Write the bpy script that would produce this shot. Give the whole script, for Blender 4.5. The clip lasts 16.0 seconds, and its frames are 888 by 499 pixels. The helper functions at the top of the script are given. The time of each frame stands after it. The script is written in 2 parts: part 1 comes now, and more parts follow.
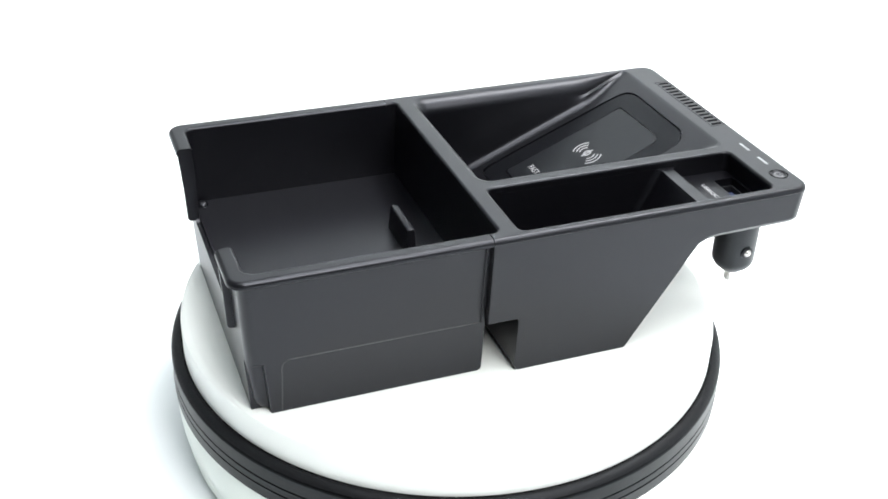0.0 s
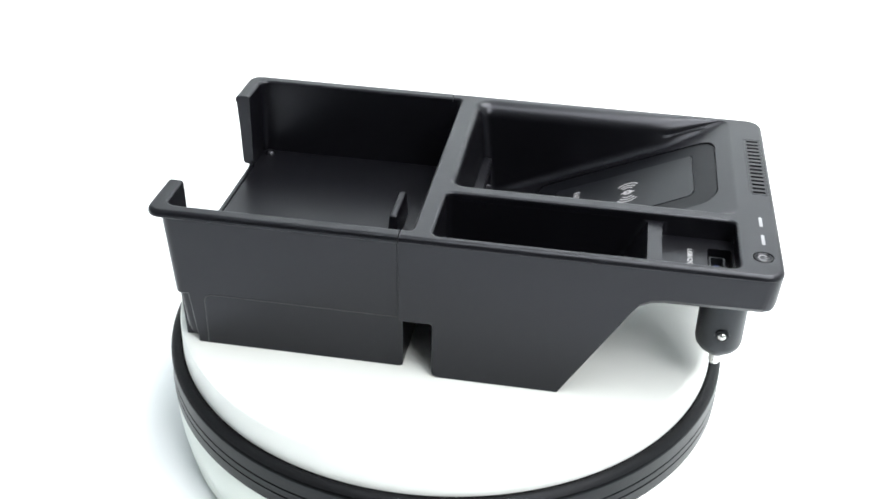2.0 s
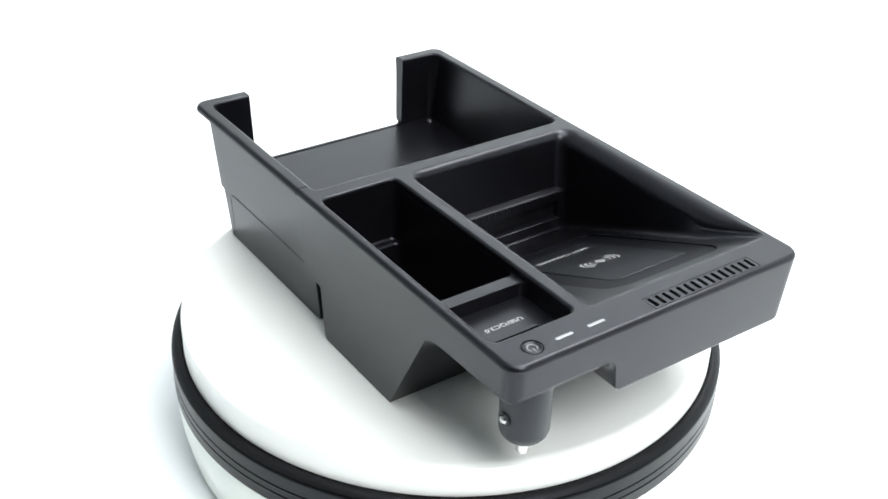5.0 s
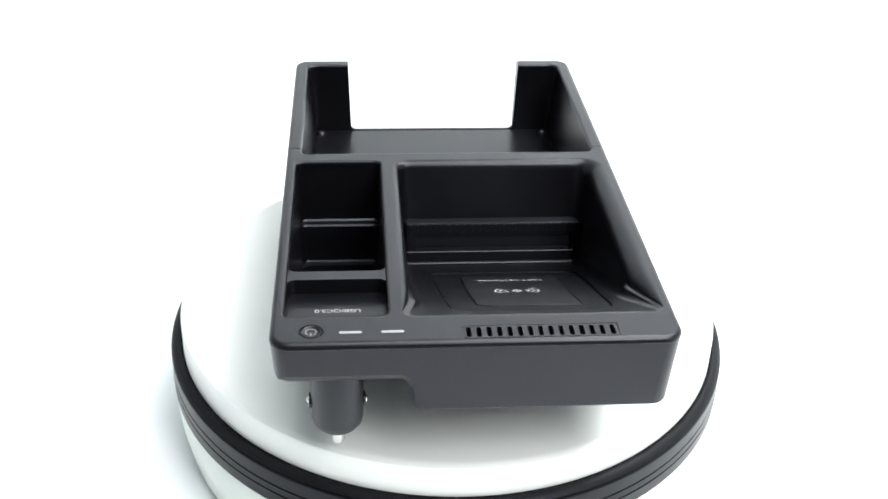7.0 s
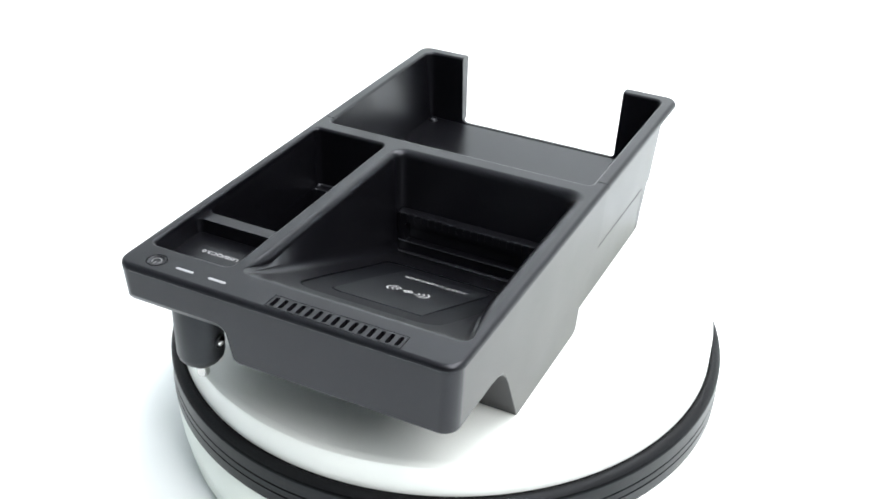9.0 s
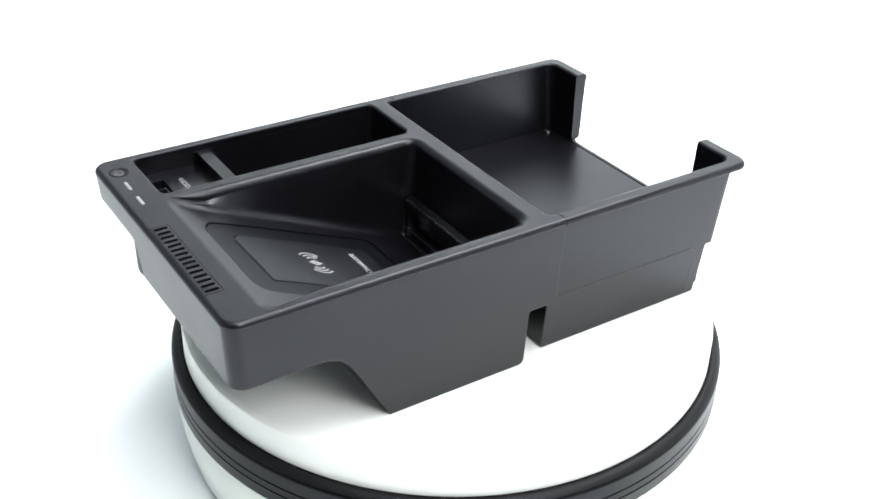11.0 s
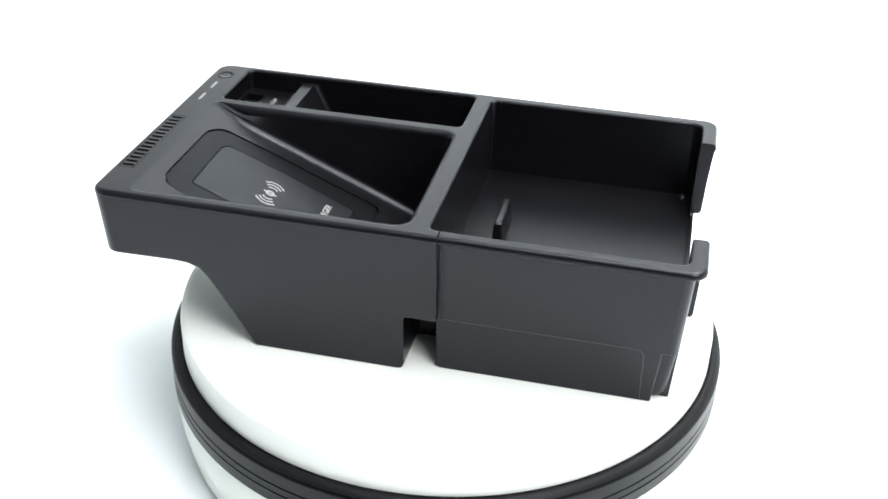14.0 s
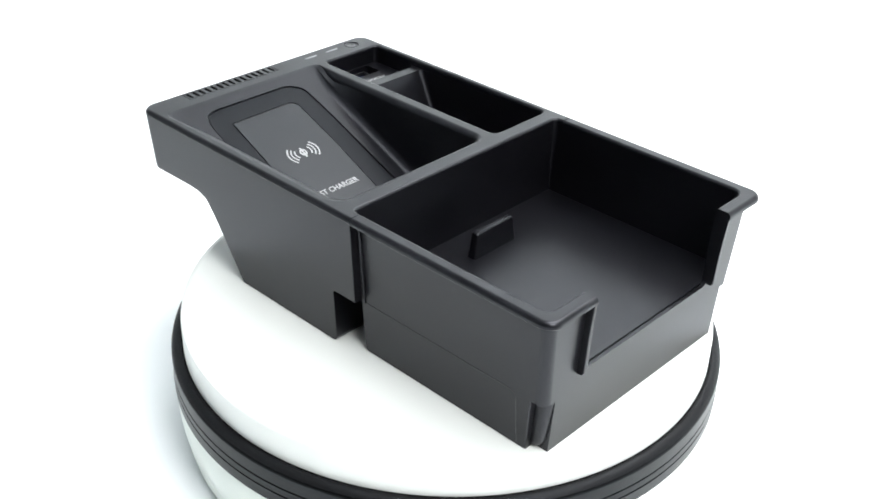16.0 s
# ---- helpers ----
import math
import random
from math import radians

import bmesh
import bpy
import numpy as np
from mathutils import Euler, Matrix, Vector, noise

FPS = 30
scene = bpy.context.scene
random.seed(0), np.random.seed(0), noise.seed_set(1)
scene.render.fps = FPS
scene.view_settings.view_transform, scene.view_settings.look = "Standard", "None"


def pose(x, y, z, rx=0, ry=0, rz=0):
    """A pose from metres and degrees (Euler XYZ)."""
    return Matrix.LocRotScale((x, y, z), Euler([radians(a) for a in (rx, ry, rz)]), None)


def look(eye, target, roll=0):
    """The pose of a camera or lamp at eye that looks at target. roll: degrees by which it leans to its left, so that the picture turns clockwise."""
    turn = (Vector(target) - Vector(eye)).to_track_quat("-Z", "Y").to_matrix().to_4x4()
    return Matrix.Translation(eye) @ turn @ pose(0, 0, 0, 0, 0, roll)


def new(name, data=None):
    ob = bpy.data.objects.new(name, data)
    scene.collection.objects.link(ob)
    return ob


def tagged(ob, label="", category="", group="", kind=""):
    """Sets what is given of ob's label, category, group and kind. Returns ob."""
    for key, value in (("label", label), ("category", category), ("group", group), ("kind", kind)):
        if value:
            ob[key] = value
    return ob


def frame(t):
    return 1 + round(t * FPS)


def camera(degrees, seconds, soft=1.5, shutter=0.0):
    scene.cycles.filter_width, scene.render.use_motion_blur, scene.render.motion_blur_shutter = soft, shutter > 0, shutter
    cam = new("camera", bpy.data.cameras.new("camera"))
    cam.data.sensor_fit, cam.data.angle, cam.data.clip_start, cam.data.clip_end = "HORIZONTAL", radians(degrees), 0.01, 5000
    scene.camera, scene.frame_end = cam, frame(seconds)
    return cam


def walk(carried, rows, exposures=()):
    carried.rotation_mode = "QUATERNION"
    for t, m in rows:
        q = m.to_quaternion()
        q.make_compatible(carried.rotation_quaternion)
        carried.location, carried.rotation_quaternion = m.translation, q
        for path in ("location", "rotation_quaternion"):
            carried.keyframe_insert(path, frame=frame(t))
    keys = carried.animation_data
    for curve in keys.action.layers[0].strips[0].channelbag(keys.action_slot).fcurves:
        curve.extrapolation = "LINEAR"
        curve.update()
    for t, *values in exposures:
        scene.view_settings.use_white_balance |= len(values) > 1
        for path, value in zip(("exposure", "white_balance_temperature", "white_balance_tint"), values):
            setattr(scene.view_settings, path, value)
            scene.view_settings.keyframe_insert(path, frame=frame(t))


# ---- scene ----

# ---- camera ----
cam = camera(42.78, 16.0, soft=1.65)
EYE = Vector((0.0, -0.5, 0.3281))
YAW, PITCH, ROLL = radians(0.294), radians(-31.307), 1.754
AHEAD = Vector((-math.sin(YAW) * math.cos(PITCH), math.cos(YAW) * math.cos(PITCH), math.sin(PITCH)))
VIEW = look(EYE, EYE + AHEAD, ROLL)
walk(cam, [(0.0, VIEW), (16.0, VIEW)])

# ---- light ----
GROUND = -0.078
world = bpy.data.worlds.new("studio_world")
scene.world = world
world.use_nodes = True
world.node_tree.nodes["Background"].inputs[0].default_value = (0.8, 0.9, 1.0, 1)
world.node_tree.nodes["Background"].inputs[1].default_value = 0.05


def softbox(name, eye, target, size_x, size_y, watts, colour=(1, 1, 1), spread=180):
    lamp = bpy.data.lights.new(name, "AREA")
    lamp.shape, lamp.size, lamp.size_y, lamp.energy, lamp.color = "RECTANGLE", size_x, size_y, watts, colour
    lamp.spread = radians(spread)
    ob = new(name, lamp)
    ob.matrix_world = look(eye, target)
    return ob


softbox("overhead_softbox", (0.3, -0.25, 1.38), (0.0, 0.0, 0.0), 1.1, 0.95, 22.0, (0.99, 0.996, 1.0))
softbox("key_softbox", (0.5, -0.85, 0.92), (0.0, -0.08, 0.0), 0.5, 0.5, 12.5)
softbox("rear_softbox", (0.6, 0.4, 1.25), (0.45, 0.34, GROUND), 0.6, 0.6, 6.5, (1.0, 0.99, 0.97), spread=90)
# added lamp without a known source; brightens the backdrop that top faces mirror
softbox("added_backdrop_fill", (0.3, 0.35, 1.42), (0.25, 1.1, 0.9), 0.9, 0.25, 7.2, (0.97, 0.985, 1.0), spread=90)
scene.view_settings.exposure = 0.0


# ---- materials ----
def material(name, colour, roughness=0.5, metallic=0.0, grain=0.0, grain_scale=900.0, vary=0.0, vary_scale=30.0,
             specular=0.5, rough_vary=0.0, tint=(1, 1, 1)):
    """A surface with a little grain relief and a broad, weak change of tone and gloss."""
    m = bpy.data.materials.new(name)
    m.use_nodes = True
    nodes, links = m.node_tree.nodes, m.node_tree.links
    b = nodes["Principled BSDF"]
    b.inputs["Base Color"].default_value = (*colour, 1)
    b.inputs["Roughness"].default_value = roughness
    b.inputs["Metallic"].default_value = metallic
    b.inputs["Specular IOR Level"].default_value = specular
    b.inputs["Specular Tint"].default_value = (*tint, 1)
    coords = nodes.new("ShaderNodeTexCoord")
    if vary or rough_vary:
        broad = nodes.new("ShaderNodeTexNoise")
        broad.inputs["Scale"].default_value = vary_scale
        broad.inputs["Detail"].default_value = 5
        links.new(coords.outputs["Object"], broad.inputs["Vector"])
    if vary:
        mix = nodes.new("ShaderNodeMix")
        mix.data_type = "RGBA"
        mix.inputs["A"].default_value = (*[c * (1 - vary) for c in colour], 1)
        mix.inputs["B"].default_value = (*[min(1, c * (1 + vary)) for c in colour], 1)
        links.new(broad.outputs["Fac"], mix.inputs["Factor"])
        links.new(mix.outputs["Result"], b.inputs["Base Color"])
    if rough_vary:
        span = nodes.new("ShaderNodeMapRange")
        span.inputs["To Min"].default_value = roughness - rough_vary
        span.inputs["To Max"].default_value = roughness + rough_vary
        links.new(broad.outputs["Fac"], span.inputs["Value"])
        links.new(span.outputs["Result"], b.inputs["Roughness"])
    if grain:
        fine = nodes.new("ShaderNodeTexNoise")
        fine.inputs["Scale"].default_value = grain_scale
        fine.inputs["Detail"].default_value = 3
        links.new(coords.outputs["Object"], fine.inputs["Vector"])
        bump = nodes.new("ShaderNodeBump")
        bump.inputs["Strength"].default_value = grain
        bump.inputs["Distance"].default_value = 0.0002
        links.new(fine.outputs["Fac"], bump.inputs["Height"])
        links.new(bump.outputs["Normal"], b.inputs["Normal"])
    return m


PLASTIC = material("grained_black_plastic", (0.0026, 0.0026, 0.0036), 0.31, grain=0.12, grain_scale=1500, vary=0.12, rough_vary=0.04, specular=0.395, tint=(0.885, 0.905, 1.0))
# paler than the other plastic: light caught on panel edges, put into the colour
EDGE_HIGHLIGHT = material("painted_edge_highlight", (0.034, 0.035, 0.038), 0.4, specular=0.45)
PLASTIC_DARK = material("smooth_black_plastic", (0.005, 0.005, 0.006), 0.42, grain=0.1, vary=0.1, rough_vary=0.03, specular=0.45, tint=(0.86, 0.92, 1.0))
PAD_FRAME = material("black_rubber_frame", (0.003, 0.0031, 0.0042), 0.4, specular=0.16, tint=(0.82, 0.9, 1.0), grain=0.2, vary=0.1)
PAD_PANEL = material("matt_charcoal_panel", (0.004, 0.0043, 0.0056), 0.4, specular=0.36, tint=(0.88, 0.93, 1.0), grain=0.15, vary=0.08)
PRINT = material("white_print", (0.31, 0.31, 0.32), 0.5)
DIM_PRINT = material("grey_print", (0.17, 0.17, 0.18), 0.45)
LIGHT_STRIP = material("frosted_white_plastic", (0.25, 0.255, 0.265), 0.35)
CHROME = material("polished_steel", (0.55, 0.54, 0.53), 0.2, metallic=1.0)
USB_BLUE = material("blue_plastic", (0.004, 0.012, 0.055), 0.4)
WHITE_ABS = material("white_gloss_plastic", (0.805, 0.83, 0.80), 0.38, vary=0.02, grain=0.03)
WHITE_TRANSLUCENT = material("milky_base_plastic", (0.72, 0.77, 0.72), 0.3, vary=0.03)
RUBBER = material("matt_black_rubber", (0.006, 0.006, 0.0066), 0.48, specular=0.16, tint=(0.88, 0.93, 1.0), grain=0.8, grain_scale=620, vary=0.1)
RING_BLACK = material("satin_black_ring", (0.005, 0.0054, 0.006), 0.36, specular=0.21, tint=(0.84, 0.92, 1.0), grain=0.2, grain_scale=700, vary=0.1, rough_vary=0.06)
PAPER = material("white_seamless_paper", (0.84, 0.87, 0.88), 0.8, vary=0.01, vary_scale=3)
DIM_WALL = material("light_dimming_grey", (0.32, 0.345, 0.355), 0.85, vary=0.05, vary_scale=2)
ROOM = material("dark_studio_wall", (0.1, 0.1, 0.104), 0.8, vary=0.05, vary_scale=2)

# ---- mesh helpers; everything on the console is written in millimetres ----
MM = 0.001
Y_MID = -1.5


def finish(bm, name, sharp=32.0):
    bmesh.ops.recalc_face_normals(bm, faces=bm.faces)
    me = bpy.data.meshes.new(name)
    for f in bm.faces:
        f.smooth = True
    for e in bm.edges:
        e.smooth = not (len(e.link_faces) == 2 and e.calc_face_angle(0) > radians(sharp))
    bm.to_mesh(me)
    bm.free()
    return me


def part(name, bm, mat, parent, label="", weighted=False, sharp=32.0):
    ob = new(name, finish(bm, name, sharp))
    ob.data.materials.append(mat)
    ob.parent = parent
    if weighted:
        mod = ob.modifiers.new("even_normals", "WEIGHTED_NORMAL")
        mod.keep_sharp = True
    return tagged(ob, label) if label else ob


def rrect(x0, x1, y0, y1, radii, off=0.0, n=6):
    """A rounded rectangle, counter-clockwise from the corner (x1, y0). radii: one, or one for each of (x1,y0), (x1,y1), (x0,y1), (x0,y0)."""
    r = [radii] * 4 if isinstance(radii, (int, float)) else list(radii)
    x0, x1, y0, y1 = x0 - off, x1 + off, y0 - off, y1 + off
    pts = []
    for (cx, cy, sx, sy, a0), rad in zip(((x1, y0, -1, 1, -90), (x1, y1, -1, -1, 0), (x0, y1, 1, -1, 90), (x0, y0, 1, 1, 180)), r):
        rad = max(0.15, rad + off)
        for k in range(n + 1):
            a = radians(a0 + 90 * k / n)
            pts.append((cx + sx * rad + rad * math.cos(a), cy + sy * rad + rad * math.sin(a)))
    return pts


def loft(bm, rings, unit=MM, close=True):
    """Skin over rings of equally many points, in millimetres, with both ends capped."""
    rows = [[bm.verts.new(Vector(p) * unit) for p in ring] for ring in rings]
    for a, b in zip(rows, rows[1:]):
        for i in range(len(a)):
            j = (i + 1) % len(a)
            bm.faces.new((a[i], a[j], b[j], b[i]))
    if close:
        bm.faces.new(rows[0][::-1])
        bm.faces.new(rows[-1])
    return bm


def lathe(bm, profile, centre=(0, 0), n=96, unit=MM):
    """Turn a profile of (radius, z) round an upright axis; ends at radius 0 are closed."""
    cx, cy = centre
    rows = []
    for r, z in profile:
        if r < 1e-6:
            rows.append([bm.verts.new(Vector((cx, cy, z)) * unit)])
        else:
            rows.append([bm.verts.new(Vector((cx + r * math.cos(2 * math.pi * k / n), cy + r * math.sin(2 * math.pi * k / n), z)) * unit)
                         for k in range(n)])
    for a, b in zip(rows, rows[1:]):
        for i in range(n):
            j = (i + 1) % n
            if len(a) == 1 and len(b) > 1:
                bm.faces.new((a[0], b[i], b[j]))
            elif len(b) == 1 and len(a) > 1:
                bm.faces.new((a[i], a[j], b[0]))
            elif len(a) > 1:
                bm.faces.new((a[i], a[j], b[j], b[i]))
    return bm


def arc(cx, cz, r, a0, a1, n=6):
    return [(cx + r * math.cos(radians(a0 + (a1 - a0) * k / n)), cz + r * math.sin(radians(a0 + (a1 - a0) * k / n))) for k in range(n + 1)]


def prism(profile, y0, y1, shift=None, round_edges=(), small=0.0):
    """A profile in (x, z) drawn out from y0 to y1, in millimetres. round_edges: (test(a, b), radius, steps), then small for the rest."""
    bm = bmesh.new()
    loft(bm, [[(x, y0, z) for x, z in profile], [(x, y1, z) for x, z in profile]], unit=1.0)
    bmesh.ops.recalc_face_normals(bm, faces=bm.faces)
    for test, radius, steps in round_edges:
        edges = [e for e in bm.edges if test(e.verts[0].co, e.verts[1].co)]
        bmesh.ops.bevel(bm, geom=edges, offset=radius, segments=steps, profile=0.5, affect="EDGES", clamp_overlap=True)
    if small:
        edges = [e for e in bm.edges if e.calc_face_angle(0) > radians(35)]
        bmesh.ops.bevel(bm, geom=edges, offset=small, segments=3, profile=0.5, affect="EDGES", clamp_overlap=True)
    for v in bm.verts:
        if shift:
            v.co = shift(v.co)
        v.co *= MM
    return bm


def temp(bm):
    bmesh.ops.recalc_face_normals(bm, faces=bm.faces)
    me = bpy.data.meshes.new("blank")
    bm.to_mesh(me)
    bm.free()
    return new("blank", me)


def carve(base, joins, cuts):
    """Base joined with the meshes in joins, then cut by those in cuts, as a new bmesh."""
    ob = temp(base)
    others = []
    for bm, way in [(b, "UNION") for b in joins] + [(b, "DIFFERENCE") for b in cuts]:
        tool = temp(bm)
        others.append(tool)
        mod = ob.modifiers.new("carve", "BOOLEAN")
        mod.operation, mod.solver, mod.object = way, "EXACT", tool
    bpy.context.view_layer.update()
    me = bpy.data.meshes.new_from_object(ob.evaluated_get(bpy.context.evaluated_depsgraph_get()))
    out = bmesh.new()
    out.from_mesh(me)
    bmesh.ops.remove_doubles(out, verts=out.verts, dist=1e-6)
    bmesh.ops.dissolve_degenerate(out, edges=out.edges, dist=2e-6)
    for o in (ob, *others):
        data = o.data
        bpy.data.objects.remove(o)
        bpy.data.meshes.remove(data)
    bpy.data.meshes.remove(me)
    return out


def place(bm, dx=0.0, dy=0.0, dz=0.0):
    bmesh.ops.translate(bm, verts=bm.verts, vec=Vector((dx, dy, dz)) * MM)
    return bm


# ---- the studio: seamless paper sweep, unseen side walls, ceiling and the room behind the camera ----

def sweep():
    bm = bmesh.new()
    line = [(-0.62, GROUND)] + [(0.75 + 0.35 * math.sin(radians(a)), GROUND + 0.35 - 0.35 * math.cos(radians(a))) for a in range(0, 91, 6)] + [(1.1, 1.5)]
    for th in (0.0, -0.004):
        for (y0, z0), (y1, z1) in zip(line, line[1:]):
            vs = [bm.verts.new(p) for p in ((-1.25, y0 - th, z0 + th), (1.25, y0 - th, z0 + th), (1.25, y1 - th, z1 + th), (-1.25, y1 - th, z1 + th))]
            bm.faces.new(vs)
    bmesh.ops.remove_doubles(bm, verts=bm.verts, dist=1e-5)
    ob = new("backdrop", finish(bm, "backdrop"))
    ob.data.materials.append(PAPER)
    return tagged(ob, "white seamless paper sweep behind and below the turntable", "backdrop", kind="structure")


def slab(name, lo, hi, mat, label, category):
    bm = bmesh.new()
    bmesh.ops.create_cube(bm, size=1.0)
    for v in bm.verts:
        v.co = Vector([lo[i] + (hi[i] - lo[i]) * (v.co[i] + 0.5) for i in range(3)])
    ob = new(name, finish(bm, name))
    ob.data.materials.append(mat)
    return tagged(ob, label, category, kind="structure")


sweep()
slab("floor", (-1.4, -1.7, GROUND - 0.06), (1.4, 1.3, GROUND - 0.01), ROOM, "grey studio floor under the paper", "floor")
# out of view; its grey is set to weaken bounce from the left
slab("wall_west", (-1.33, -1.6, GROUND - 0.01), (-1.27, 1.12, 1.5), DIM_WALL, "unseen grey wall added to dim the light from the left", "wall")
slab("wall_east", (1.27, -1.6, GROUND - 0.01), (1.33, 1.12, 1.5), PAPER, "white paper screen wall", "wall")
slab("wall_south", (-1.27, -1.66, GROUND - 0.01), (1.27, -1.6, 1.5), ROOM, "plain dark grey studio wall", "wall")
slab("wall_north", (-1.27, 1.12, GROUND - 0.01), (1.27, 1.18, 1.5), PAPER, "white studio wall behind the paper", "wall")
slab("ceiling", (-1.33, -1.66, 1.5), (1.33, 1.18, 1.56), PAPER, "white studio ceiling", "ceiling")


# ---- turntable ----
def turntable():
    table = tagged(new("turntable"), "round white motor turntable with a grooved black rim", "turntable")
    bm = lathe(bmesh.new(), [(0, 0), (134.0, 0), (136.0, -0.4), (137.5, -1.4), (138.1, -3.2), (138.2, -16.4), (0, -16.4)], n=192)
    platter = part("platter", bm, WHITE_ABS, table, "smooth white round platter", weighted=True)
    top = [(131, -18.2), (138.9, -18.2), (139.0, -16.6), (139.5, -16.15), (140.5, -16.1), (142.0, -16.6), (143.3, -17.5), (143.9, -18.3), (143.2, -18.7), (131, -18.7)]
    part("rim", lathe(bmesh.new(), top + [top[0]], n=192), RUBBER, table, "matt black sloping rubber rim")
    band = [(131, -18.7), (142.9, -18.8), (143.9, -19.1), (144.3, -19.8), (144.4, -26.5), (143.4, -26.75), (143.4, -27.25), (144.4, -27.5), (144.5, -30.9),
            (143.5, -31.15), (143.5, -31.65), (144.5, -31.9), (144.3, -38.0), (143.2, -38.6), (131, -38.6)]
    part("band", lathe(bmesh.new(), band + [band[0]], n=192), RING_BLACK, table, "satin black band with twin grooves", sharp=25)
    base = [(0, -38.6), (142.2, -38.6), (142.9, -39.4), (143.6, -44), (143.7, -50), (143.0, -57), (141.3, -64), (140.6, -66), (140.9, -68.5), (139.6, -74), (137.5, -78), (0, -78)]
    part("base", lathe(bmesh.new(), base, n=160), WHITE_TRANSLUCENT, table, "milky white base drum")
    return table, platter


table, platter = turntable()

# ---- console organizer ----
console = tagged(new("console_organizer"), "black plastic car console organizer with a wireless charging pocket", "organizer")
TOP = 77.2
SLOPE = math.atan(0.436)


def pad_z(x):
    return 55.9 + 0.436 * (x - 87.6)


RIM_ROUND = 2.3
SEAM = -10.8


def rim_plate(x0, x1, half, radii, low, joint):
    """The rolled rim of one unit; joint (-1 or 1) names the end that butts against the other unit."""
    rings = [(low, -1.2), (low + 0.3, -0.4), (low + 0.7, 0.0)]
    rings += [(TOP - RIM_ROUND * (1 - math.sin(radians(a))), -RIM_ROUND * (1 - math.cos(radians(a)))) for a in (0, 18, 36, 54, 72, 90)]
    return loft(bmesh.new(), [[(x, y, z) for x, y in rrect(x0 + (0.92 * off if joint < 0 else 0), x1 - (0.92 * off if joint > 0 else 0), -half, half, radii, off)] for z, off in rings])


def dense(pts, n=7, steps=21):
    """A rounded rectangle with more points along its straight sides."""
    out = []
    for c in range(4):
        corner = pts[n * c:n * c + n]
        (xa, ya), (xb, yb) = corner[-1], pts[(n * c + n) % len(pts)]
        out += corner + [(xa + (xb - xa) * k / (steps + 1), ya + (yb - ya) * k / (steps + 1)) for k in range(1, steps + 1)]
    return out


def pit(x0, x1, y0, y1, r, bottom, draft=(0, 0, 0, 0), fillet=3.0, lip=(3.2, 3.2, 3.2, 3.2)):
    """A cutter for a moulded pocket: rounded lip, drawn-in walls (x0, x1, y0, y1) and a rounded floor. bottom(x) gives the floor.
    Where the pocket is shallow the lip narrows towards its outer edge."""
    lip_steps = [(1 - math.cos(radians(a)), 1 - math.sin(radians(a))) for a in (0, 15, 30, 45, 60, 75, 90)]
    floor_steps = [(fillet * (1 - math.sin(radians(a))), -fillet * (1 - math.cos(radians(a)))) for a in (0, 22, 45, 68, 90)]
    mean = sum(lip) / 4
    inner = dense(rrect(x0, x1, y0, y1, r))
    outer = dense(rrect(x0 - lip[0], x1 + lip[1], y0 - lip[2], y1 + lip[3], [q + mean for q in r]))
    flare = []
    for (xi, yi), (xo, yo) in zip(inner, outer):
        full = math.hypot(xo - xi, yo - yi)
        flare.append((full, min(1.0, 0.02 + 0.6 * max(0.0, TOP - bottom(xi)) / full)))
    rings = []
    for kind, deep, off in [("over", 0.0, 1.0)] + [("lip", d, o) for d, o in lip_steps] + [("floor", h, o) for h, o in floor_steps]:
        base = dense(rrect(x0 + draft[0], x1 - draft[1], y0 + draft[2], y1 - draft[3], r, off)) if kind == "floor" else inner
        ring = []
        for (xb, yb), (xi, yi), (xo, yo), (full, k) in zip(base, inner, outer, flare):
            grow = 1 - k if kind == "floor" else 1 - k + k * off
            x, y = xb + (xo - xi) * grow, yb + (yo - yi) * grow
            zb = min(bottom(x), TOP - 0.05)
            room = 0.6 * (TOP - zb)
            if kind == "over":
                z = TOP + 4
            elif kind == "lip":
                z = TOP - deep * min(full * k, room)
            else:
                z = zb + deep * min(1.0, 0.6 * room / fillet)
            ring.append((x, y, z))
        rings.append(ring)
    return loft(bmesh.new(), rings[::-1])


def upright_front(sign, x_min):
    return lambda a, b: abs(a.x - b.x) < 6 and a.x > x_min and b.x > x_min and abs(a.z - b.z) > 12 and a.y * sign > 20 and b.y * sign > 20


def front_shift(co):
    """Side walls lean in towards the foot."""
    k = (TOP - co.z) / TOP
    return Vector((co.x, co.y * (1 - 0.055 * k) if abs(co.y) > 40 else co.y, co.z))


def bin_cutter(extra):
    """The open bin's inside; it reaches into the divider, so both units are cut by it."""
    rings = []
    for z, off, x0 in [(TOP + 4, 1.5, -119)] + [(TOP - 1.5 * (1 - math.cos(radians(a))), 1.5 * (1 - math.sin(radians(a))), -119) for a in (0, 18, 36, 54, 72, 90)] + [
            (36.0, -2.6, -121.1)]:
        rings.append([(x, y, z) for x, y in rrect(x0, -5.8 + 0.5 * max(0.0, -off) + extra, -72.2, 72.2, (3, 3, 5, 5), off)])
    return loft(bmesh.new(), rings[::-1])


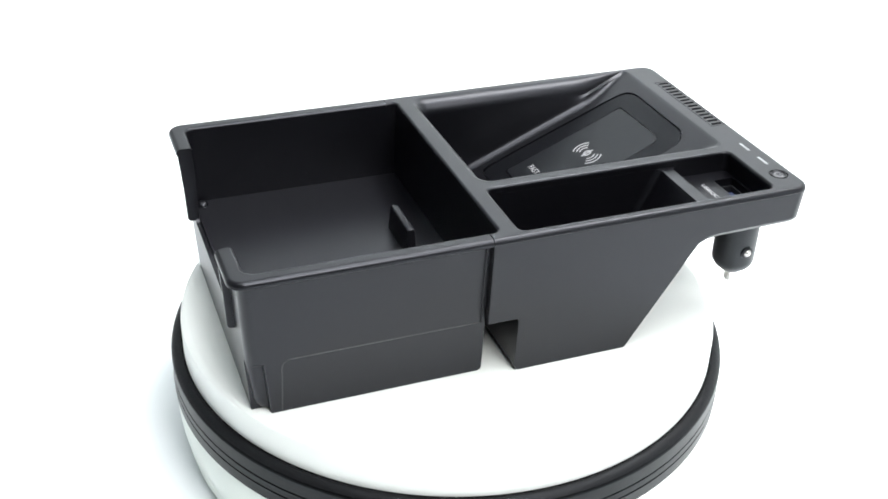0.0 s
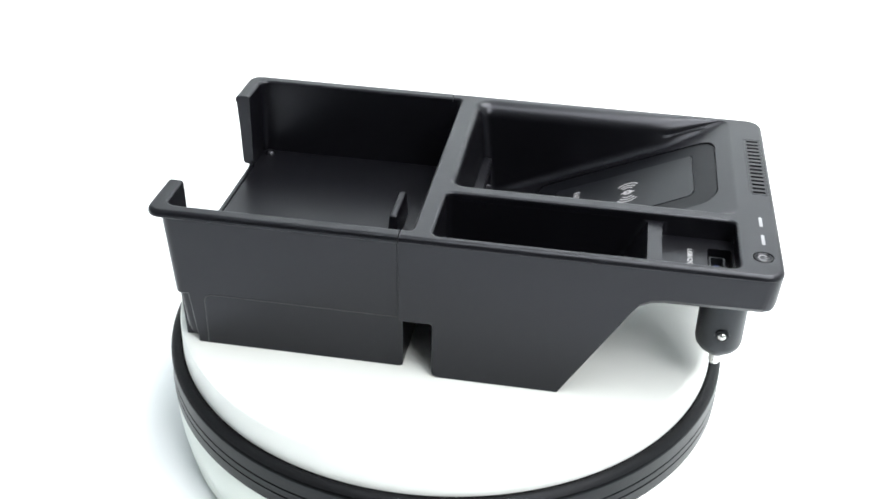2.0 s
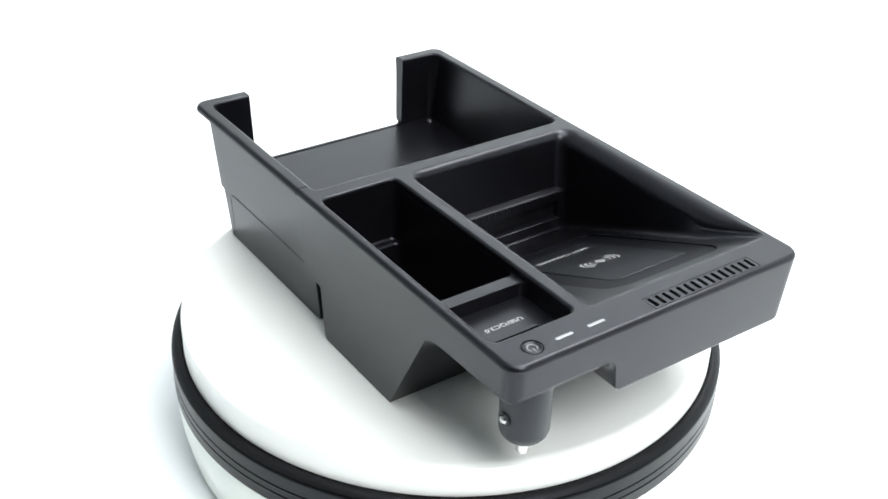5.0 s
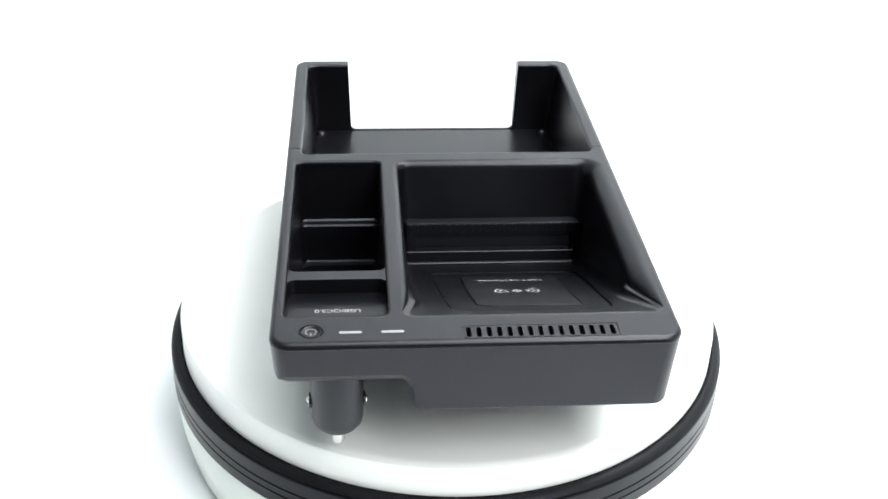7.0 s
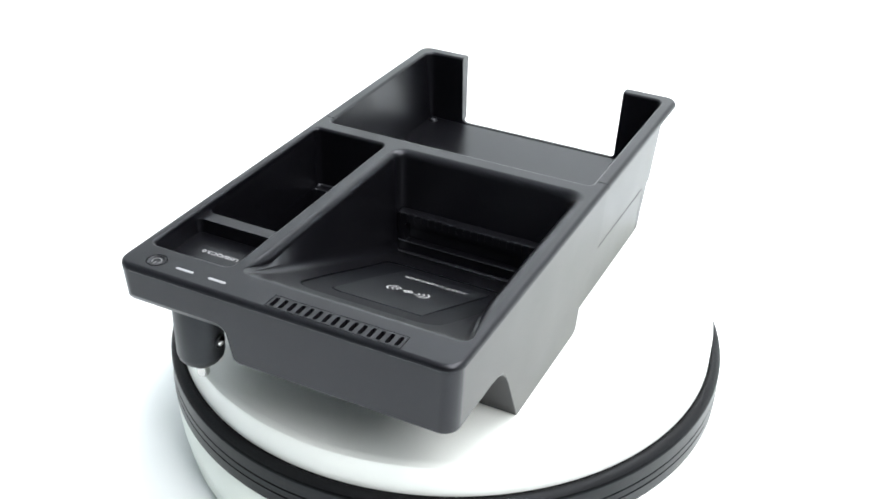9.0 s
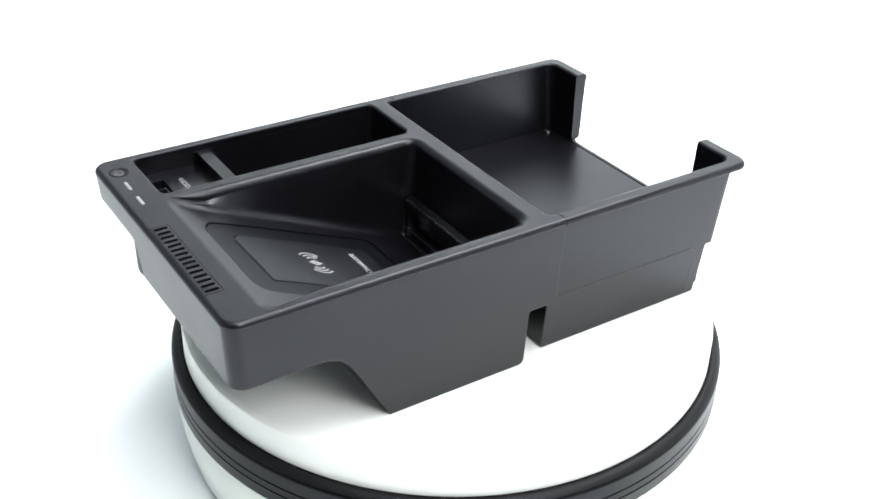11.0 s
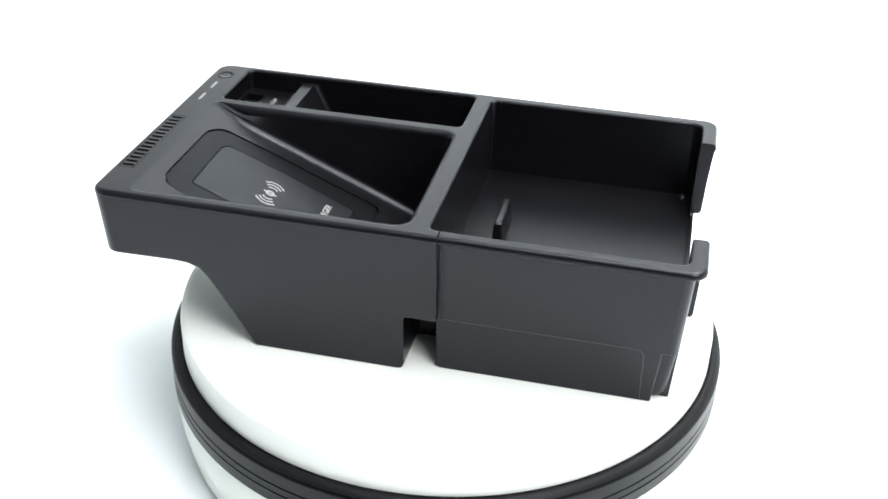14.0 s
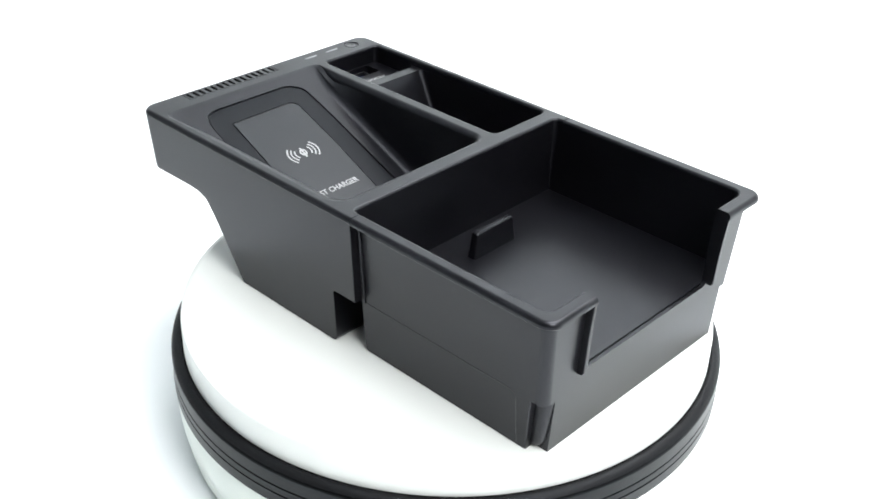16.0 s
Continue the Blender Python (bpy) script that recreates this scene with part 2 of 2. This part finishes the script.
def step_cutter():
    """What is missing under the tray side: a shorter ramp, a higher underside and a rounded step beside the charging side."""
    rings = []
    for x, h in ((61.2, -4.0), (63.5, 0.0), (88.5, 43.5), (91.5, 48.2), (95.5, 52.6), (100.5, 54.8), (106, 55.5), (146.5, 56.3), (149.6, 57.2), (151.4, 58.8), (152.6, 61.6), (165, 62.0)):
        zf = min(40.0, h - 12.0)
        lift = 3.6 * max(0.0, min(1.0, (h - 46) / 8))
        side = [(-95, -40), (-19.5, -40), (-19.5, zf)] + [(-24.5 + 5.0 * math.cos(radians(a)), zf + 5.0 * math.sin(radians(a))) for a in (25, 50, 75)]
        top = [(-31.0 + 6.0 * math.cos(radians(a)), h - 6.0 + 6.0 * math.sin(radians(a))) for a in (0, 22, 45, 68, 90)]
        rings.append([(x, y, z) for y, z in side + top + [(-73.0, h), (-76.2, h + 0.3 * lift), (-77.9, h + lift), (-95, h + 1.2 * lift)]])
    return loft(bmesh.new(), rings)


TRAY_LEDGE = (44.9, 24.2)


def front_unit():
    profile = [(SEAM + 0.1, 74.8), (SEAM + 0.1, 31.0), (3.2, 31.0), (4.2, 30.6), (4.6, 29.6), (4.6, 3.4), (5.0, 1.7), (6.0, 0.5), (7.6, 0), (78.5, 0), (96, 31.0), (99.5, 36.4), (104, 40.4), (109.5, 42.6), (116, 43.1), (151.8, 42.4), (153.7, 74.8)]
    low_edge = lambda a, b: 36 < a.z < 46 and 36 < b.z < 46 and ((abs(a.y) > 66 and abs(b.y) > 66 and (a.y > 0) == (b.y > 0) and (a - b).length > 0.5 and (abs(a.y - b.y) < 0.01 or a.x > 130)) or (a.x > 140 and b.x > 140))
    body = prism(profile, -79.2, 79.2, front_shift, [(upright_front(-1, 130), 7.0, 6), (upright_front(1, 130), 7.0, 6), (low_edge, 5.0, 5)], 0.9)
    plate = rim_plate(SEAM, 154.0, 79.4, (8, 8, 0.3, 0.3), 74.0, -1)
    cuts = [bin_cutter(0.01), step_cutter()]
    # phone pocket with its sloping floor
    cuts.append(pit(5.7, 136.9, -25.2, 67.4, (1.5, 1.5, 6, 5), lambda x: pad_z(x), draft=(5, 0, 2.6, 1.4), fillet=4.5, lip=(3.7, 0.4, 3.3, 8.0)))
    # deep tray, and the shallow socket bay in front of the cross bar
    rings = []
    for z, off, front in [(TOP + 4, 1.5, 135.2)] + [(TOP - 1.5 * (1 - math.cos(radians(a))), 1.5 * (1 - math.sin(radians(a))), 135.2) for a in (0, 18, 36, 54, 72, 90)] + [(73.2, 0, 135.1)]:
        rings.append([(x, y, z) for x, y in rrect(3.4, front, -74.4, -34.0, 3.4, off)])
    cuts.append(loft(bmesh.new(), rings[::-1]))
    rings = [[(x, y, z) for x, y in rrect(x0, x1, -74.4 + d, -34.0 - d, 3.2)] for z, x0, x1, d in
             ((74.5, 3.4, 97, 0), (72.8, 3.4, 96.4, 0.1), (TRAY_LEDGE[0] + 0.7, 4.4, 83, 0.8), (TRAY_LEDGE[0], 5.2, 82.8, 0.8), (TRAY_LEDGE[0] - 0.3, 8.2, 82.5, 0.9), (TRAY_LEDGE[0] - 1.0, 8.9, 82.3, 0.9), (TRAY_LEDGE[1] + 0.7, 9.8, 71, 1.6), (TRAY_LEDGE[1], 10.4, 70.6, 1.7), (TRAY_LEDGE[1] - 0.3, 13.4, 70, 1.7), (8, 14.5, 62, 2.2))]
    cuts.append(loft(bmesh.new(), rings[::-1]))
    cuts.append(loft(bmesh.new(), [[(x, y, z) for x, y in rrect(102.8, 135.6, -74.4, -34.0, 3.0)] for z in (66.4, 74.5)]))
    # socket opening
    cuts.append(loft(bmesh.new(), [[(x, y, z) for x, y in rrect(123.6, 134.4, -66.0, -42.4, 1.2)] for z in (60.5, 68.0)]))
    # charging pad recess, on the slope
    cuts.append(pad_plate(PAD_OUTER, -1.9, 3.0))
    # vent slots
    for k in range(15):
        y = -3.75 + 3.97 * k
        cuts.append(loft(bmesh.new(), [[(x, yy, z) for x, yy in rrect(144.5, 150.7, y - 0.95, y + 0.95, 0.8, n=3)] for z in (70.0, 79.0)]))
    # fine joint line round the vent
    for x0, x1, y0, y1 in ((143.35, 143.7, -6.2, 54.4), (151.35, 151.7, -6.2, 54.4), (143.35, 151.7, -6.2, -5.85), (143.35, 151.7, 54.05, 54.4)):
        cuts.append(loft(bmesh.new(), [[(x, y, z) for x, y in rrect(x0, x1, y0, y1, 0.02, n=1)] for z in (76.8, 79.0)]))
    # button well
    cuts.append(lathe(bmesh.new(), [(0, 75.6), (4.6, 75.6), (4.6, 79), (0, 79)], (145.3, -63.5), n=40))
    # web that closes the gap between both units, set back from the sides
    web = loft(bmesh.new(), [[(x, y, z) for x, y in rrect(-9.9, 6.0, -42, 22, 0.5, n=2)] for z in (7.0, 33.0)])
    deep = loft(bmesh.new(), [[(x, y, z) for x, y in rrect(-9.85, 6.1, 20, 46, 0.5, n=2)] for z in (1.2, 32.8)])
    bm = carve(body, [plate, web, deep], cuts)
    return part("front_housing", place(bm, dy=Y_MID), PLASTIC, console, weighted=True)


PAD_MID = 23.0
PAD_OUTER = [(129.4, -21), (129.4, 24.5), (129.1, 27.5), (128.2, 30.3), (126.6, 32.7), (124.0, 34.2), (120.5, 34.9), (112, 35.2), (60, 36.4), (45, 36.2), (41.4, 35.0), (40, 31.5), (40, -30.5), (41.4, -33.8), (45, -34.8),
             (60, -33.8), (100, -33.0), (117.5, -31.9), (121.5, -31.6), (124.4, -30.4), (126.6, -28.0), (128.6, -24.2)]
PAD_INNER = [(118.9, -15.6), (118.3, 22.6), (117.6, 23.4), (84, 23.8), (51.2, 24.4), (50.0, 23.4), (50.0, -19.6), (51.2, -20.8), (84, -21.4), (109.5, -20.6), (115.6, -20.2), (117.4, -18.9)]


def on_pad(x, y, h):
    """A point over the sloping charging floor: x and y in plan, h above it along its normal."""
    return (x - math.sin(SLOPE) * h, y, pad_z(x) + math.cos(SLOPE) * h)


def pad_plate(outline, h0, h1, grow=0.0, bevel=0.0):
    def ring(h, g):
        cx = sum(p[0] for p in outline) / len(outline)
        return [on_pad(x + g * (1 if x > cx else -1), PAD_MID + y + g * (1 if y > 0 else -1), h) for x, y in outline]
    rings = [ring(h0, grow), ring(h1 - bevel, grow), ring(h1, grow - bevel)] if bevel else [ring(h0, grow), ring(h1, grow)]
    return loft(bmesh.new(), rings)


housing = front_unit()


def pocket_ridges():
    """Moulded ledges low on the back wall of the charging pocket."""
    rings = [[(x, y, z) for y, z in rrect(-22.0, 66.0, 20.0, 47.0, 1.8, off, n=4)] for x, off in ((7.2, 0.6), (11.6, 0.0), (12.7, -0.4), (13.2, -1.3))]
    window = [[(x, y, z) for y, z in rrect(-17.2, 62.0, 31.2, 41.4, 1.2, off, n=4)] for x, off in ((9.6, -0.6), (14.0, 0.3))]
    part("ledge", place(carve(loft(bmesh.new(), rings), [], [loft(bmesh.new(), window)]), dy=Y_MID), PLASTIC, housing, weighted=True)
    for z, deep, high in ((30.5, 13.9, 0.9), (24.0, 14.8, 1.3)):
        rings = [[(12.6 + (deep - 12.6) * math.cos(radians(q)), y, z + high * (0.5 + 0.5 * math.sin(radians(q)))) for q in (-90, -60, -30, 0, 30, 60, 90)] for y in (-20.6, 63.0)]
        part("moulding", place(loft(bmesh.new(), rings), dy=Y_MID), PLASTIC, housing, sharp=50)
    for k in range(22):
        y = -19.5 + 3.9 * k
        rings = [[(x, yy, z) for yy, z in rrect(y - 0.5, y + 0.5, 42.6, 46.6, 0.4, off, n=2)] for x, off in ((12.6, 0.1), (13.2, 0.0), (13.35, -0.15))]
        part("rib", place(loft(bmesh.new(), rings), dy=Y_MID), PLASTIC, housing)


pocket_ridges()


HALF, DRAFT = 74.6, 5.5


def rear_shift(co):
    k = (TOP - co.z) / TOP
    s = 1.0 if co.y > 0 else -1.0
    return Vector((co.x, co.y - s * DRAFT * k if abs(co.y) > 40 else co.y, co.z))


def rear_unit():
    profile = [(SEAM + 0.2, 75), (SEAM + 0.2, 29.6), (-9.9, 29.0), (-9.9, 2.2), (-10.3, 0.8), (-11.7, 0), (-118.8, 0), (-120.4, 28), (-122.6, 75)]
    rear_edge = lambda a, b: a.x < -100 and b.x < -100 and abs(a.z - b.z) > 12 and abs(a.y) > 40
    sole_edge = lambda a, b: a.x < -100 and b.x < -100 and a.z < 0.01 and b.z < 0.01 and abs(a.y - b.y) > 30
    body = prism(profile, -HALF, HALF, rear_shift, [(rear_edge, 5.0, 6), (sole_edge, 2.4, 4)], 1.0)
    joins, cuts = [], []
    joins.append(rim_plate(-126.8, SEAM - 0.12, 79.4, (0.3, 0.3, 7, 7), 73.4, 1))
    # raised lower side panels with a rounded shoulder
    for s in (1, -1):
        line = [(-10.2, 29.6)] + arc(-101.2, 25.4, 4.2, 90, 180, 8) + [(-106.0, 0.15), (-12.2, 0.15), (-10.8, 0.95), (-10.2, 2.5)]
        wide = lambda z: HALF - DRAFT * (TOP - z) / TOP
        skins = []
        for out, inset in ((-4.0, 0.0), (-0.1, 0.0), (0.06, 0.3), (0.12, 0.9)):
            skins.append([(x + (inset if x < -57 else 0), s * (wide(z) + out), z - (inset if z > 12 else 0)) for x, z in line])
        joins.append(loft(bmesh.new(), skins))
        # thin flange along the joint with the front housing
        joins.append(loft(bmesh.new(), [[(x, s * y, z) for x, y in ((SEAM - 1.7, wide(z) - 2), (SEAM - 0.1, wide(z) - 2), (SEAM - 0.1, wide(z) + 1.0), (SEAM - 1.3, wide(z) + 1.0), (SEAM - 1.7, wide(z) + 0.6))]
                                        for z in (29.8, 74.6)]))
    # fins down both sides of the end opening
    for s in (1, -1):
        y0, y1 = sorted((s * 48.3, s * 50.9))
        joins.append(prism([(-119, 75.2), (-126.4, 75.2), (-125.9, 69), (-125.0, 56), (-124.4, 38.4), (-123.4, 37.0), (-117, 36.4)], y0, y1, None, (), 0.4))
    # bin, end opening, stepped corners
    cuts.append(bin_cutter(0.0))
    bm = bmesh.new()
    rings = [[(x, y, z) for y, z in ([(-49.6, 80), (-48.3, 40.2)] + arc(-45.3, 39.2, 3.0, 180, 270, 4) + arc(45.3, 39.2, 3.0, 270, 360, 4) + [(48.3, 40.2), (49.6, 80)])] for x in (-130, -112)]
    cuts.append(loft(bm, rings))
    for s in (1, -1):
        y0, y1 = sorted((s * 63.6, s * 90))
        cuts.append(loft(bmesh.new(), [[(x, y, z) for x, y in rrect(-140, xe, y0, y1, 0.5, n=2)] for z, xe in ((-5, -110.4), (28.4, -113.3))]))
        # a chamfer round each stepped corner, shaped so that the edge catches light
        edge = [[(x, s * (HALF + o - DRAFT * (TOP - z) / TOP), z) for x, z in ((-140, -5), (-110.0 + o, -5), (-112.9 + o, 29.0 + o), (-140, 29.0 + o))] for o in (-0.95, 0.9)]
        cuts.append(loft(bmesh.new(), edge))
    # drip groove inside the end opening
    cuts.append(loft(bmesh.new(), [[(x, y, z) for x, y in rrect(-119.0, -118.0, -48, 48, 0.4, n=2)] for z in (34.8, 38.0)]))
    body = carve(body, joins, cuts)
    ob = part("rear_bin", place(body, dy=Y_MID), PLASTIC, console, weighted=True)
    # corner feet in the stepped corners
    for s in (1, -1):
        y0, y1 = sorted((s * 60.0, s * 66.6))
        rings = [[(x, y, z) for x, y in rrect(back, -110.0, y0, y1, (0.3, 0.3, 3.0, 3.0), off)] for z, off, back in
                 ((0.4, -1.8, -112.6), (0.8, -1.2, -113.9), (1.8, -0.7, -115.4), (3.6, -0.3, -116.7), (6.5, -0.1, -117.6), (28.8, 0.6, -119.6))]
        part("corner_foot", place(loft(bmesh.new(), rings), dy=Y_MID), PLASTIC, ob)
    # fine bead along the top and rear edge of each lower side panel, its pale colour standing in for the edge's
    # highlight
    for s in (1, -1):
        path = [(-10.6, 29.5), (-40, 29.5), (-70, 29.5)] + arc(-101.2, 25.4, 4.1, 90, 180, 8) + [(-105.5, 12.0), (-105.9, 0.8)]
        rings = []
        for i, (x, z) in enumerate(path):
            (xa, za), (xb, zb) = path[max(0, i - 1)], path[min(len(path) - 1, i + 1)]
            d = math.hypot(xb - xa, zb - za)
            nx, nz = -(zb - za) / d, (xb - xa) / d
            y = HALF - DRAFT * (TOP - z) / TOP
            rings.append([(x + nx * u, s * (y + v), z + nz * u) for u, v in ((-0.3, -0.2), (-0.26, 0.12), (-0.1, 0.24), (0.1, 0.24), (0.26, 0.12), (0.3, -0.2))])
        part("highlight_bead", place(loft(bmesh.new(), rings), dy=Y_MID), EDGE_HIGHLIGHT, ob, "pale bead painted as the panel edge's highlight", sharp=60)
    # upright tab on the bin floor
    rings = [[(x, y, z) for x, y in rrect(-28.6 + d, -24.2 - d, -15.2 + e, 13.2 - e, 1.0)] for z, d, e in
             ((35.5, -0.5, -1.0), (48.0, 0.1, 0.8), (49.0, 0.35, 1.1), (49.5, 0.9, 1.7))]
    part("stop_tab", place(loft(bmesh.new(), rings), dy=Y_MID), PLASTIC, ob, "black upright tab with a rounded top")
    # small moulded bosses in the corners
    for s in (1, -1):
        bm = lathe(bmesh.new(), [(0, 38.0), (1.2, 37.9), (2.2, 37.4), (2.9, 36.6), (3.2, 35.6), (0, 35.6)], (-114.2, s * 65.8), n=20)
        part("boss", place(bm, dy=Y_MID), PLASTIC, ob)
    return ob


rear_unit()


def charging_pad():
    bm = carve(pad_plate(PAD_OUTER, -1.85, -0.4, -0.6, 0.15), [], [pad_plate(PAD_INNER, -3, 3)])
    frame_ob = part("pad_frame", place(bm, dy=Y_MID), PAD_FRAME, console, "smooth black rubber frame of the charging pad", sharp=20)
    bm = pad_plate(PAD_INNER, -1.85, -0.1, -0.45, 0.2)
    panel = part("charging_panel", place(bm, dy=Y_MID), PAD_PANEL, console, "matt charcoal charging panel with white print", sharp=20)
    # wave sign: three arcs on each side of a small ring with a stem
    bm = bmesh.new()
    def stroke(points, wide):
        left, right = [], []
        for i, (u, v) in enumerate(points):
            a, b = points[max(0, i - 1)], points[min(len(points) - 1, i + 1)]
            dx, dy = b[0] - a[0], b[1] - a[1]
            d = math.hypot(dx, dy)
            left.append((u - dy / d * wide / 2, v + dx / d * wide / 2))
            right.append((u + dy / d * wide / 2, v - dx / d * wide / 2))
        rows = [[bm.verts.new(Vector(on_pad(87.4 + u, PAD_MID + 0.8 - v, h)) * MM) for u, v in side] for side in (left, right) for h in (-0.08, -0.04)]
        for a, b in ((0, 1), (1, 3), (3, 2), (2, 0)):
            for i in range(len(points) - 1):
                bm.faces.new((rows[a][i], rows[a][i + 1], rows[b][i + 1], rows[b][i]))
    for s in (1, -1):
        for r, half in ((4.2, 44), (6.4, 44), (8.6, 44)):
            stroke([(r * 0.78 * math.sin(radians(a)), s * (1.0 + r * math.cos(radians(a)))) for a in np.linspace(-half, half, 11)], 0.8)
    stroke([(1.7 * math.sin(a), 1.7 * math.cos(a)) for a in np.linspace(0, 2 * math.pi, 21)], 1.0)
    stroke([(-3.2, 0.0), (3.2, 0.0)], 1.0)
    part("wave_sign", place(bm, dy=Y_MID), PRINT, panel, "white printed radio wave sign")
    lettering("FAST CHARGER", 3.1, 30.5, panel, lambda u, v: on_pad(61.6 + v, PAD_MID + 0.8 - u, -0.05))


def lettering(text, height, width, parent, where):
    """Printed words; where(u, v) sets u along the line and v up the letters, both from the middle, in millimetres."""
    data = bpy.data.curves.new("words", "FONT")
    data.body, data.align_x, data.align_y, data.size = text, "CENTER", "CENTER", 1.0
    data.offset = 0.02
    tmp = new("words", data)
    bpy.context.view_layer.update()
    me = bpy.data.meshes.new_from_object(tmp.evaluated_get(bpy.context.evaluated_depsgraph_get()))
    bpy.data.objects.remove(tmp)
    bpy.data.curves.remove(data)
    bm = bmesh.new()
    bm.from_mesh(me)
    bpy.data.meshes.remove(me)
    xs, ys = [v.co.x for v in bm.verts], [v.co.y for v in bm.verts]
    mx, my = (min(xs) + max(xs)) / 2, (min(ys) + max(ys)) / 2
    kx, ky = width / (max(xs) - min(xs)), height / (max(ys) - min(ys))
    for v in bm.verts:
        v.co = Vector(where((v.co.x - mx) * kx, (v.co.y - my) * ky)) * MM
    return part("lettering", place(bm, dy=Y_MID), PRINT, parent, "white printed words")


charging_pad()


def controls():
    bm = lathe(bmesh.new(), [(0, 76.7), (3.2, 76.8), (3.7, 77.2), (4.0, 77.1), (4.15, 76.7), (4.15, 75.7), (0, 75.7)], (145.3, -63.5), n=48)
    button = part("power_button", place(bm, dy=Y_MID), PLASTIC, console, "round black power button with a pale power sign", sharp=50)
    bm = bmesh.new()
    def strip(points, wide, z):
        for (x0, y0), (x1, y1) in zip(points, points[1:]):
            d = math.hypot(x1 - x0, y1 - y0)
            nx, ny = -(y1 - y0) / d * wide / 2, (x1 - x0) / d * wide / 2
            lo = [bm.verts.new(Vector(p) * MM) for p in ((x0 - nx, y0 - ny, z), (x1 - nx, y1 - ny, z), (x1 + nx, y1 + ny, z), (x0 + nx, y0 + ny, z))]
            bm.faces.new(lo)
    ring = [(145.3 + 2.0 * math.cos(a), -63.5 + 2.0 * math.sin(a)) for a in np.linspace(0.65, 2 * math.pi - 0.65, 25)]
    strip(ring, 0.55, 76.95)
    strip([(145.3 + 0.4, -63.5), (145.3 + 2.6, -63.5)], 0.55, 76.96)
    part("power_sign", place(bm, dy=Y_MID), DIM_PRINT, button)
    for y in (-48.65, -32.6):
        rings = [[(x, yy, z) for x, yy in rrect(145.3, 147.0, y - 4.4, y + 4.4, 0.75, off, n=4)] for z, off in ((76.5, 0), (77.15, 0), (77.3, -0.25))]
        part("light_bar", place(loft(bmesh.new(), rings), dy=Y_MID), LIGHT_STRIP, console, "frosted white indicator light bar")
    # socket under the tray front
    rings = [[(x, y, z) for x, y in rrect(124.5, 131.5, -60.5, -47.0, 0.6, n=2)] for z in (60.4, 65.0)]
    tongue = [[(x, y, z) for x, y in rrect(127.0, 129.0, -58.2, -51.6, 0.3, n=2)] for z in (60.0, 63.6)]
    hole = [[(x, y, z) for x, y in rrect(125.3, 130.7, -59.8, -47.7, 0.4, n=2)] for z in (61.2, 70.0)]
    port = part("usb_port", place(carve(loft(bmesh.new(), rings), [], [loft(bmesh.new(), hole)]), dy=Y_MID), PLASTIC_DARK, console, "dark socket shell with a blue tongue")
    part("tongue", place(loft(bmesh.new(), tongue), dy=Y_MID), USB_BLUE, port, "blue plastic tongue")
    lettering("USB/QC3.0", 2.6, 18.6, console, lambda u, v: (115.8 + v, -53.9 - u, 66.45))


controls()


def plug():
    prof = [(0, 56.6), (10.6, 56.6), (10.7, 50), (10.6, 28.0), (10.0, 25.6), (8.4, 23.4), (6.2, 21.6), (5.2, 20.6), (4.0, 20.2), (0, 20.2)]
    ob = part("car_plug", place(lathe(bmesh.new(), prof, (134.0, -54.6), n=64), dy=Y_MID), PLASTIC_DARK, console, "black round car socket plug pointing down", sharp=40)
    prof = [(0, 20.6), (2.8, 20.6), (2.8, 15.0), (2.3, 13.9), (0, 13.5)]
    part("tip", place(lathe(bmesh.new(), prof, (134.0, -54.6), n=32), dy=Y_MID), CHROME, ob, "steel centre pin")
    for s in (1, -1):
        bm = bmesh.new()
        bmesh.ops.create_uvsphere(bm, u_segments=20, v_segments=12, radius=2.3 * MM)
        place(bm, 134.0, -54.6 + s * 10.2 + Y_MID, 35.4)
        part("contact", bm, CHROME, ob, "domed steel side contact")
        bm = lathe(bmesh.new(), [(2.4, -0.5), (3.3, -0.5), (3.3, 0.6), (2.4, 0.9), (2.4, -0.5)], n=28)
        bmesh.ops.rotate(bm, verts=bm.verts, matrix=Euler((radians(-90 * s), 0, 0)).to_matrix())
        place(bm, 134.0, -54.6 + s * 10.6 + Y_MID, 35.4)
        part("collar", bm, PLASTIC_DARK, ob)


plug()


# ---- what turns ----
def motions():
    turns = [(0, 21.73), (0.5, 14.16), (1, 6.67), (1.5, -0.78), (2, -8.29), (2.5, -15.90), (3, -23.58), (3.5, -31.26), (6, -69.41), (6.5, -77.04), (7, -84.65), (7.5, -92.27), (8, -99.92), (8.5, -107.58), (9, -115.24), (9.5, -122.89), (10, -130.53), (12.5, -168.92), (13, -176.59), (13.5, -184.24), (14, -191.90), (14.5, -199.57), (15, -207.26), (15.5, -214.96), (16, -222.64)]
    console_rows = [(t, pose(0, 0, 0.0001, 0, 0, a)) for t, a in turns]
    walk(console, console_rows)
    walk(platter, [(t, pose(0, 0, 0, 0, 0, a)) for t, a in turns])


motions()
